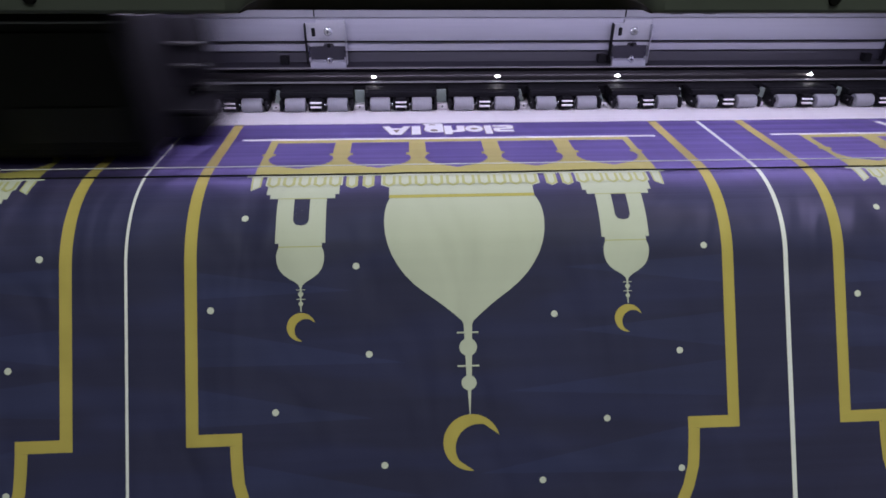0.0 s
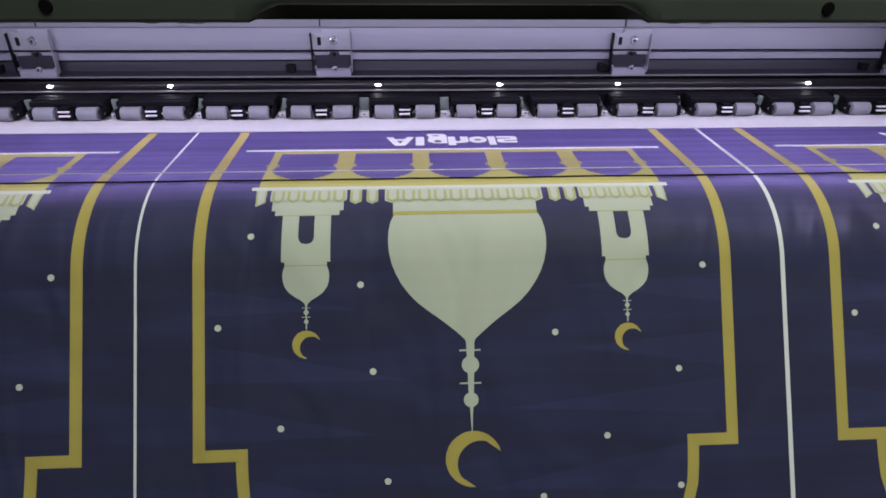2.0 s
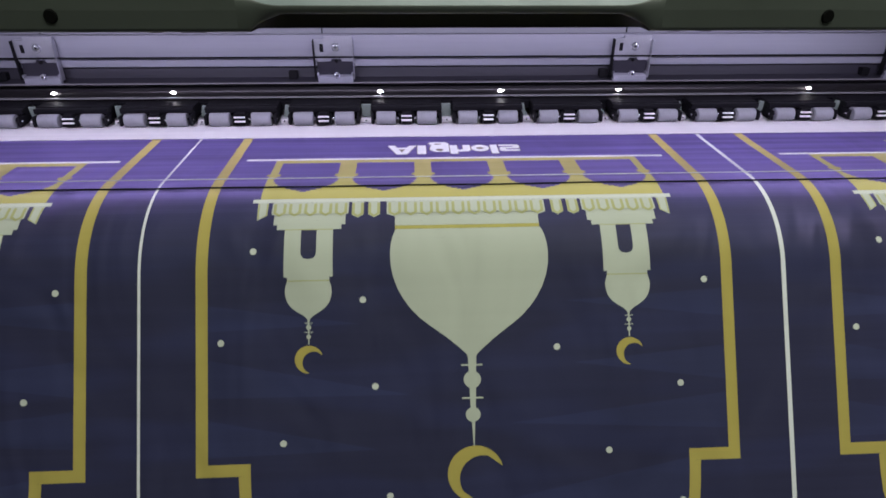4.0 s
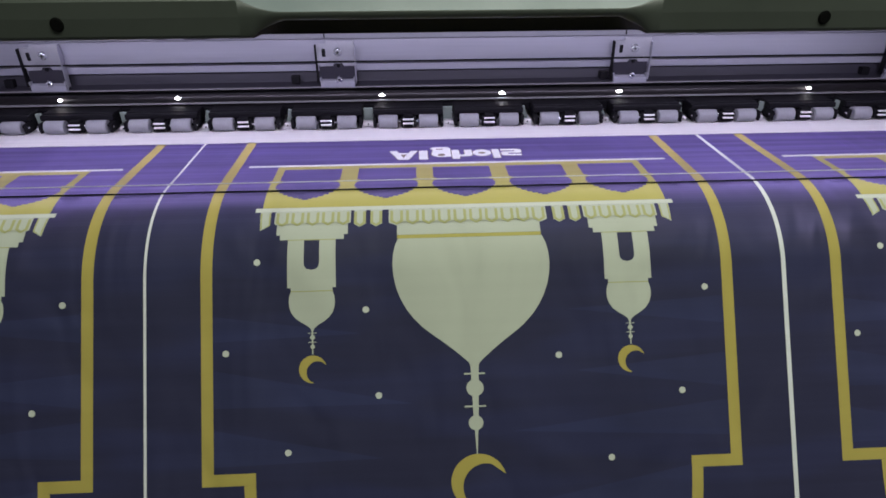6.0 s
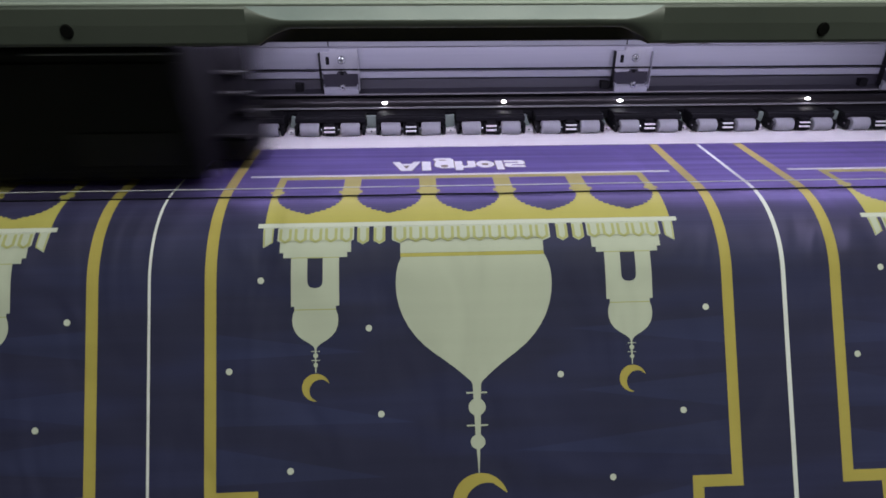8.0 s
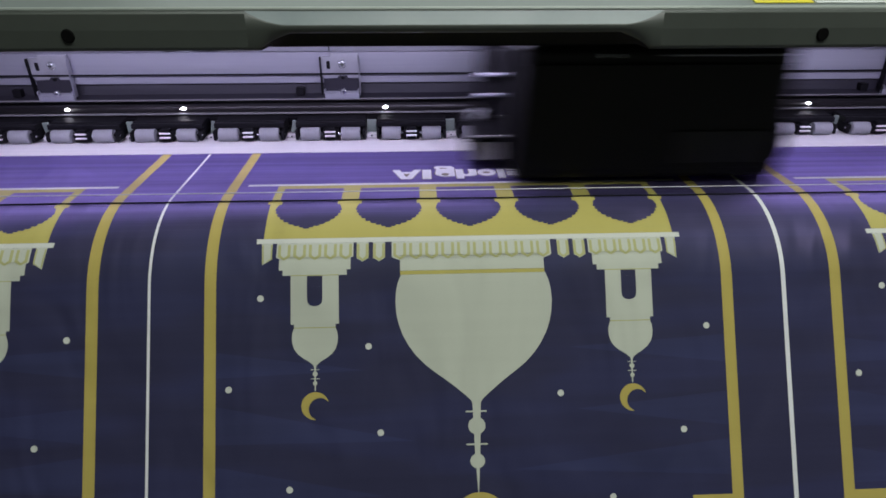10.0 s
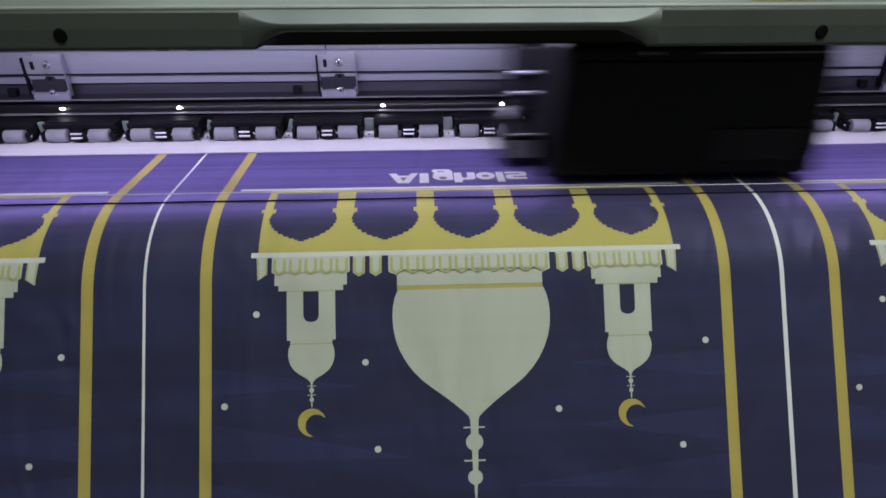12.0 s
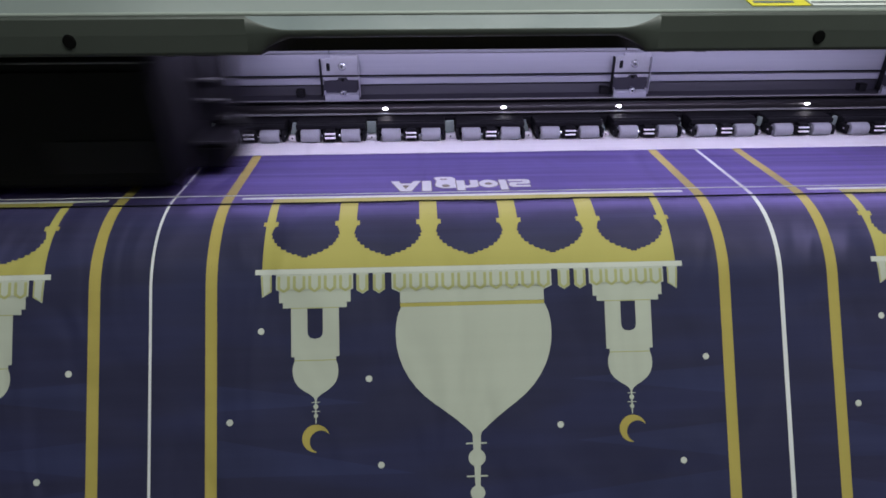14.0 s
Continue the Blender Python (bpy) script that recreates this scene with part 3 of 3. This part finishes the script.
def grow(c, d):
    """An outline pushed outwards by d."""
    area = sum(a[0] * b[1] - b[0] * a[1] for a, b in zip(c, c[1:] + c[:1]))
    k = d if area > 0 else -d
    res = []
    for i, (u, s) in enumerate(c):
        a, b = Vector(c[i - 1]), Vector(c[(i + 1) % len(c)])
        e, g = (Vector((u, s)) - a).normalized(), (b - Vector((u, s))).normalized()
        n = Vector((e.y + g.y, -e.x - g.x))
        n = n.normalized() if n.length > 1e-6 else Vector((e.y, -e.x))
        res.append((u + n.x * k, s + n.y * k))
    return res


def oval(u, s, ru, rs, n=28):
    return [(u + ru * math.cos(2 * math.pi * i / n), s + rs * math.sin(2 * math.pi * i / n)) for i in range(n)]


def wordmark():
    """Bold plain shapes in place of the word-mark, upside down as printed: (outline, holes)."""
    t0, t1 = -0.0690, -0.0355
    m = (t0 + t1) / 2
    p, q, a = 0.0622, 0.0896, m - 0.0170
    return [
        ([(-0.0890, t0), (-0.0790, t0), (-0.0765, t0 + 0.008), (-0.0628, t0 + 0.008), (-0.0603, t0), (-0.0506, t0), (-0.0628, t1), (-0.0765, t1)],
         [[(-0.0742, t0 + 0.014), (-0.0652, t0 + 0.014), (-0.0697, t1 - 0.007)]]),
        (rect(-0.0490, -0.0374, t0, t1), []),
        ([(-0.0338, t0 - 0.008), (-0.0300, t0 - 0.0125), (-0.0105, t0 - 0.0125), (-0.0062, t0 - 0.007), (-0.0062, t1 - 0.009), (-0.0150, t1 - 0.008), (-0.0240, t1 - 0.0085), (-0.0310, t1 - 0.014), (-0.0325, m - 0.002), (-0.0300, t0 - 0.001)],
         [oval(-0.0190, m + 0.0010, 0.0050, 0.0048), rect(-0.0255, -0.0165, t0 - 0.0065, t0 - 0.0030)]),
        ([(-0.0049, t0), (0.0052, t0), (0.0052, m - 0.001), (0.0085, m + 0.002), (0.0125, m - 0.001), (0.0125, t0), (0.0227, t0), (0.0227, m + 0.004), (0.0180, t1 - 0.0095), (0.0052, t1 - 0.0085), (0.0052, t1), (-0.0049, t1)], []),
        (oval(0.0358, m - 0.0045, 0.0122, 0.0125), [oval(0.0358, m - 0.0040, 0.0050, 0.0038)]),
        (rect(0.0500, 0.0595, t0, t1), []),
        ([(p, a), (q - 0.004, a), (q, a + 0.003), (q, a + 0.0125), (q - 0.003, a + 0.0154), (p + 0.009, a + 0.0154), (p + 0.009, a + 0.0192), (q - 0.001, a + 0.0192),
          (q - 0.001, a + 0.025), (p + 0.004, a + 0.025), (p, a + 0.022), (p, a + 0.0125), (p + 0.003, a + 0.0096), (q - 0.009, a + 0.0096), (q - 0.009, a + 0.0058), (p, a + 0.0058)], []),
    ]


STRETCH = ((-0.06, -0.02, 0.0, 0.04, 0.06, 0.08, 0.10, 0.14, 0.18, 0.22, 0.26, 0.30, 0.34, 0.38, 0.42, 0.46),
           (0.0050, 0.0050, 0.0048, 0.0046, 0.0046, 0.0048, 0.0051, 0.0057, 0.0057, 0.0052, 0.0047, 0.0040, 0.0032, 0.0022, 0.0011, -0.0001))


def tile():
    """The printed motif about its centre line: (layer, ink, contours)."""
    N, Y, C, W, O, L, D, P = 0, 1, 2, 3, 4, 6, 7, 8
    out = []

    def add(layer, k, *contours):
        out.append((layer, k, contours))
    for m in (-1, 1):
        def fl(p):
            return [(m * u, s) for u, s in p]
        add(1, Y, fl([(0.2808, -0.4), (0.2933, -0.4), (0.2933, 0.3945), (0.2365, 0.3945), (0.2365, 0.3815), (0.2808, 0.3815)]))
        add(1, Y, fl(ribbon([(0.2428, 0.3945), (0.2420, 0.415), (0.2405, 0.435), (0.2345, 0.457), (0.225, 0.478), (0.211, 0.498), (0.190, 0.52), (0.165, 0.54)], 0.0062)))
        # tower
        c = m * 0.1745 + 0.0003
        add(1, C, rect(c - 0.0392, c + 0.0392, 0.110, 0.1247))
        add(1, C, rect(c - 0.0350, c + 0.0350, 0.1245, 0.1305))
        add(1, C, rect(c - 0.0262, c + 0.0262, 0.1303, 0.1835))
        add(1, C, mirrored([(0.0226, 0.1833), (0.0226, 0.1880), (0.0244, 0.1930), (0.0250, 0.1985), (0.0244, 0.2045), (0.0224, 0.2105), (0.0185, 0.2160), (0.0125, 0.2207), (0.0060, 0.2245), (0.0020, 0.2280), (0.0009, 0.2310), (0.0006, 0.2560)], c))
        add(2, N, mirrored([(0.0084, 0.1312), (0.0084, 0.1565), (0.0076, 0.1602), (0.0052, 0.1630), (0.0, 0.1642)], c))
        add(2, O, rect(c - 0.0262, c + 0.0262, 0.1301, 0.1311))
        add(2, O, rect(c - 0.0226, c + 0.0226, 0.1868, 0.1879))
        for s, r in ((0.2376, 0.0027), (0.2477, 0.0024)):
            add(2, C, circle(c, s, r, 16))
        for s in (0.2330, 0.2428):
            add(2, C, rect(c - 0.0046, c + 0.0046, s - 0.0004, s + 0.0004))
        add(1, Y, crescent(c, 0.2722, 0.0150, c + 0.0052, 0.2758, 0.0122))
        add(1, Y, fl(rect(0.2318, 0.2352, 0.0285, 0.0345)))
    # faint printed streaks of night sky
    for tip, end, lo, hi in (((0.112, 0.283), 0.2830, 0.268, 0.306), ((0.040, 0.347), 0.2830, 0.320, 0.360), ((0.010, 0.434), 0.2370, 0.391, 0.441),
                             ((-0.066, 0.313), -0.2830, 0.270, 0.311), ((-0.100, 0.371), -0.2830, 0.334, 0.374), ((-0.050, 0.455), -0.2330, 0.415, 0.458),
                             ((0.105, 0.215), 0.2830, 0.205, 0.236), ((-0.120, 0.235), -0.2830, 0.212, 0.240)):
        add(0.5, 5, [tip, (end, lo), (end, hi)])
    # arcade
    add(1, W, rect(-0.2705, 0.2705, -0.0240, -0.0182))
    holes = [arch_hole(0.0932 * k) for k in range(-2, 3)]
    add(1, L, rect(-0.2320, 0.2320, -0.0180, 0.0881), *holes)
    add(1, P, rect(-0.2395, 0.2395, 0.0882, 0.0940))
    # frieze: toothed blocks, loose teeth, U marks
    add(1, C, toothed(-0.0895, 0.0895, 10, 0.0941, 0.1160))
    add(1, C, rect(-0.0803, 0.0803, 0.110, 0.1275))
    add(2, O, *[u_mark(-0.0895 + 0.0179 * (k + 0.5), 0.0072, 0.0960, 0.1150) for k in range(10)])
    for m in (-1, 1):
        a, z = sorted((m * 0.1320, m * 0.2168))
        add(1, C, toothed(a, z, 5, 0.0941, 0.1145))
        p = (z - a) / 5
        add(2, O, *[u_mark(a + p * (k + 0.5), 0.0069, 0.0960, 0.1138) for k in range(5)])
        for q in (0.1000, 0.1183):
            cc = m * (q + 0.0035)
            add(1, C, toothed(cc - 0.0066, cc + 0.0066, 1, 0.0941, 0.1165))
            add(2, O, u_mark(cc, 0.0066, 0.0960, 0.1160))
        e = [(m * 0.2215, 0.0941), (m * 0.2335, 0.0941), (m * 0.2318, 0.1185), (m * 0.2215, 0.1125)]
        add(1, C, e)
        add(2, O, ribbon([(m * 0.2322, 0.0955), (m * 0.2308, 0.117), (m * 0.2222, 0.112), (m * 0.2225, 0.0955)], 0.0009))
    # great dome with its finial
    add(2, L, rect(-0.0803, 0.0803, 0.1277, 0.1318))
    dome = [(0.0803, 0.1319), (0.0838, 0.1400), (0.0860, 0.1500), (0.0868, 0.1610), (0.0860, 0.1740), (0.0835, 0.1860), (0.0792, 0.1980), (0.0730, 0.2095), (0.0655, 0.2200), (0.0560, 0.2300),
            (0.0455, 0.2385), (0.0345, 0.2465), (0.0235, 0.2550), (0.0135, 0.2635), (0.0060, 0.2705), (0.0046, 0.2740), (0.0040, 0.2900), (0.0030, 0.3250), (0.0018, 0.3450), (0.0004, 0.3710)]
    add(1, C, mirrored(dome, 0.0008))
    for s in (0.2828, 0.3185):
        add(2, C, rect(-0.0112, 0.0118, s - 0.0009, s + 0.0009))
    add(2, C, circle(0.0005, 0.2985, 0.0094))
    add(2, C, circle(0.0005, 0.3365, 0.0080))
    add(1, Y, crescent(0.0020, 0.4005, 0.0302, 0.0098, 0.4062, 0.0252))
    # stars
    for u, s in ((-0.233, 0.1547), (-0.267, 0.2524), (-0.116, 0.2092), (-0.104, 0.3030), (-0.202, 0.3612), (-0.090, 0.4212),
                 (0.094, 0.2655), (0.261, 0.1950), (0.230, 0.3090), (0.148, 0.3800), (0.0766, 0.4438), (0.2277, 0.4372)):
        add(1, P, circle(u, s, 0.0036, 18))
    # plain shapes in place of the word-mark, upside down as printed
    for outer, hole in wordmark():
        outer, hole = [(u - 0.0035, s) for u, s in outer], [[(u - 0.0035, s) for u, s in c] for c in hole]
        add(1, D, grow(outer, 0.0011))
        add(2, W, outer, *hole)
    # the cloth stretches a little where it is drawn over the bend
    at, more = STRETCH
    return [(n, k, [[(u * 0.993, s + float(np.interp(s, at, more))) for u, s in c] for c in cs]) for n, k, cs in out]


def slabs(contours, s0, s1):
    """Trapezoids (ul0, ur0, sa, ul1, ur1, sb) that fill the outline between s0 and s1, by the even-odd rule."""
    edges, cuts = [], {s0, s1}
    for c in contours:
        for (u0, a), (u1, z) in zip(c, c[1:] + c[:1]):
            if abs(a - z) < 1e-9:
                continue
            if a > z:
                u0, a, u1, z = u1, z, u0, a
            if z <= s0 or a >= s1:
                continue
            edges.append((u0, a, u1, z))
            for q in (a, z):
                if s0 < q < s1:
                    cuts.add(q)
    cuts = sorted(cuts)
    out = []
    for a, z in zip(cuts, cuts[1:]):
        if z - a < 1e-7:
            continue
        mid = (a + z) / 2
        act = []
        for u0, sa, u1, sz in edges:
            if sa <= mid <= sz:
                at = lambda q: u0 + (u1 - u0) * (q - sa) / (sz - sa)
                act.append((at(mid), at(a), at(z)))
        act.sort()
        for left, right in zip(act[::2], act[1::2]):
            out.append((left[1], right[1], a, left[2], right[2], z))
    return out


INKS = [NAVY, YELLOW, CREAM, WHITE, OLIVE, SKY, LEMON, SHADE, PALE]
STRIP, FIRST, COUNT = 0.004, -0.180, 170
TILE_U, TILE_P, EDGE = 0.0020, 0.6950, 1.045
MOTIF = tile()


def strip_mesh(i):
    s0 = FIRST + i * STRIP
    s1 = s0 + STRIP
    mid = (s0 + s1) / 2
    verts, faces, mats = [], [], []

    def quad(a, c, d, e, z, k):
        n = len(verts)
        verts.extend([(a[0], mid - a[1], z), (c[0], mid - c[1], z), (d[0], mid - d[1], z), (e[0], mid - e[1], z)])
        faces.append((n, n + 3, n + 2, n + 1))
        mats.append(k)
    lap = 0.0005
    quad((-EDGE, s0), (EDGE, s0), (EDGE, s1), (-EDGE, s1), 0.0, 0)
    quad((EDGE, s0 - lap), (-EDGE, s0 - lap), (-EDGE, s1), (EDGE, s1), -0.0006, 0)
    for k in (-1, 0, 1):
        for layer, kind, contours in MOTIF:
            for a0, b0, sa, a1, b1, sb in slabs([list(c) for c in contours], s0, s1):
                o = TILE_U + TILE_P * k
                if o + b0 < -EDGE or o + a0 > EDGE:
                    continue
                z = 0.00012 * layer
                quad((max(-EDGE, o + a0), sa), (min(EDGE, o + b0), sa), (min(EDGE, o + b1), sb), (max(-EDGE, o + a1), sb), z, kind)
    for c, w in ((-1.5, 0.0020), (-0.5, 0.0015), (0.5, 0.0025), (1.5, 0.0020)):
        u = TILE_U + 0.7000 * c
        if abs(u) + w < EDGE:
            quad((u - w, s0), (u + w, s0), (u + w, s1), (u - w, s1), 0.00012, 3)
    me = bpy.data.meshes.new("cloth_strip")
    me.from_pydata(verts, [], faces)
    for m in INKS:
        me.materials.append(m)
    me.polygons.foreach_set("material_index", mats)
    uvs = me.uv_layers.new(name="cloth")
    for lp in me.loops:
        v = me.vertices[lp.vertex_index].co
        uvs.data[lp.index].uv = (v.x, mid - v.y)
    me.update()
    return me


cloth = thing("printed_fabric", "navy printed polyester with mustard arches and cream domes", "fabric")
STRIPS = []
for i in range(COUNT):
    ob = new("cloth_strip", strip_mesh(i))
    ob.parent = cloth
    STRIPS.append((ob, FIRST + (i + 0.5) * STRIP))

fall = thing("hanging_fabric", "navy printed polyester falling to the take-up roll", "fabric")
outer = [offset(s, -0.0022) for s in (0.41, 0.45, 0.50, 0.55)] + [(-0.395, 0.40), (-0.40, 0.30)]
inner = [(y + 0.0008, z - 0.0004) for y, z in reversed(outer)]
b = extrude(outer + inner, -EDGE, EDGE)
uvl = b.loops.layers.uv.new("cloth")
for f in b.faces:
    for lp in f.loops:
        lp[uvl].uv = (lp.vert.co.x, 1.5 - lp.vert.co.z)
part("sheet", b, NAVY, fall)
roll = thing("take_up_roll", "roll of printed navy fabric on the take-up bar", "fabric roll")
r = tube((-EDGE, -0.33, 0.30), (EDGE, -0.33, 0.30), 0.07, 40)
uvl = r.loops.layers.uv.new("cloth")
for f in r.faces:
    for lp in f.loops:
        lp[uvl].uv = (lp.vert.co.x, lp.vert.co.z)
part("wound_fabric", r, NAVY, roll)
part("bar", tube((-1.35, -0.33, 0.30), (1.35, -0.33, 0.30), 0.025, 24), STEEL, roll, "steel take-up bar")
for sx in (-1, 1):
    part("bar_stand", box(sx * 1.3 - 0.03, sx * 1.3 + 0.03, -0.37, -0.29, 0.0, 0.345, 0.006), BLACK, roll)


def motions():
    # the carriage sweeps to and fro
    x_of = [(0.0, -0.51), (0.5, 0.10), (1.0, 0.645), (1.6, 1.04), (2.2, 0.74), (2.5, 0.405), (3.0, -0.195), (3.2, -0.43), (3.96, -1.0), (4.75, -0.40), (5.3, 0.225), (5.5, 0.465),
            (6.2, 1.02), (6.8, 0.77), (7.0, 0.590), (7.5, 0.045), (8.0, -0.478), (8.2, -0.72), (8.85, -1.07), (9.85, 0.05), (10.3, 0.58), (10.5, 0.80), (11.05, 1.10), (11.6, 0.745),
            (12.0, 0.275), (12.5, -0.325), (12.9, -0.775), (13.35, -1.0), (13.8, -0.74), (14.0, -0.51)]
    walk(CARRIAGE, [(t, pose(x, 0, 0)) for t, x in x_of])
    # the cloth is fed forward a step at each turn
    feed = [(0.0, -0.0800), (1.1, -0.0791), (1.5, -0.0710), (2.0, -0.0632), (3.5, -0.0629), (4.0, -0.0540), (4.4, -0.0463), (6.0, -0.0455), (6.25, -0.0385), (6.55, -0.0307),
            (8.4, -0.0312), (8.8, -0.0235), (9.2, -0.0160), (10.5, -0.0160), (10.75, -0.0080), (11.0, 0.0), (13.0, 0.0009), (13.25, 0.0090), (13.5, 0.0171), (14.0, 0.0172)]
    for ob, s in STRIPS:
        rows = []
        for t, f in feed:
            y, z, a = along(s + f)
            rows.append((t, Matrix.Translation((0, y, z)) @ Matrix.Rotation(a, 4, "X")))
        walk(ob, rows)


motions()
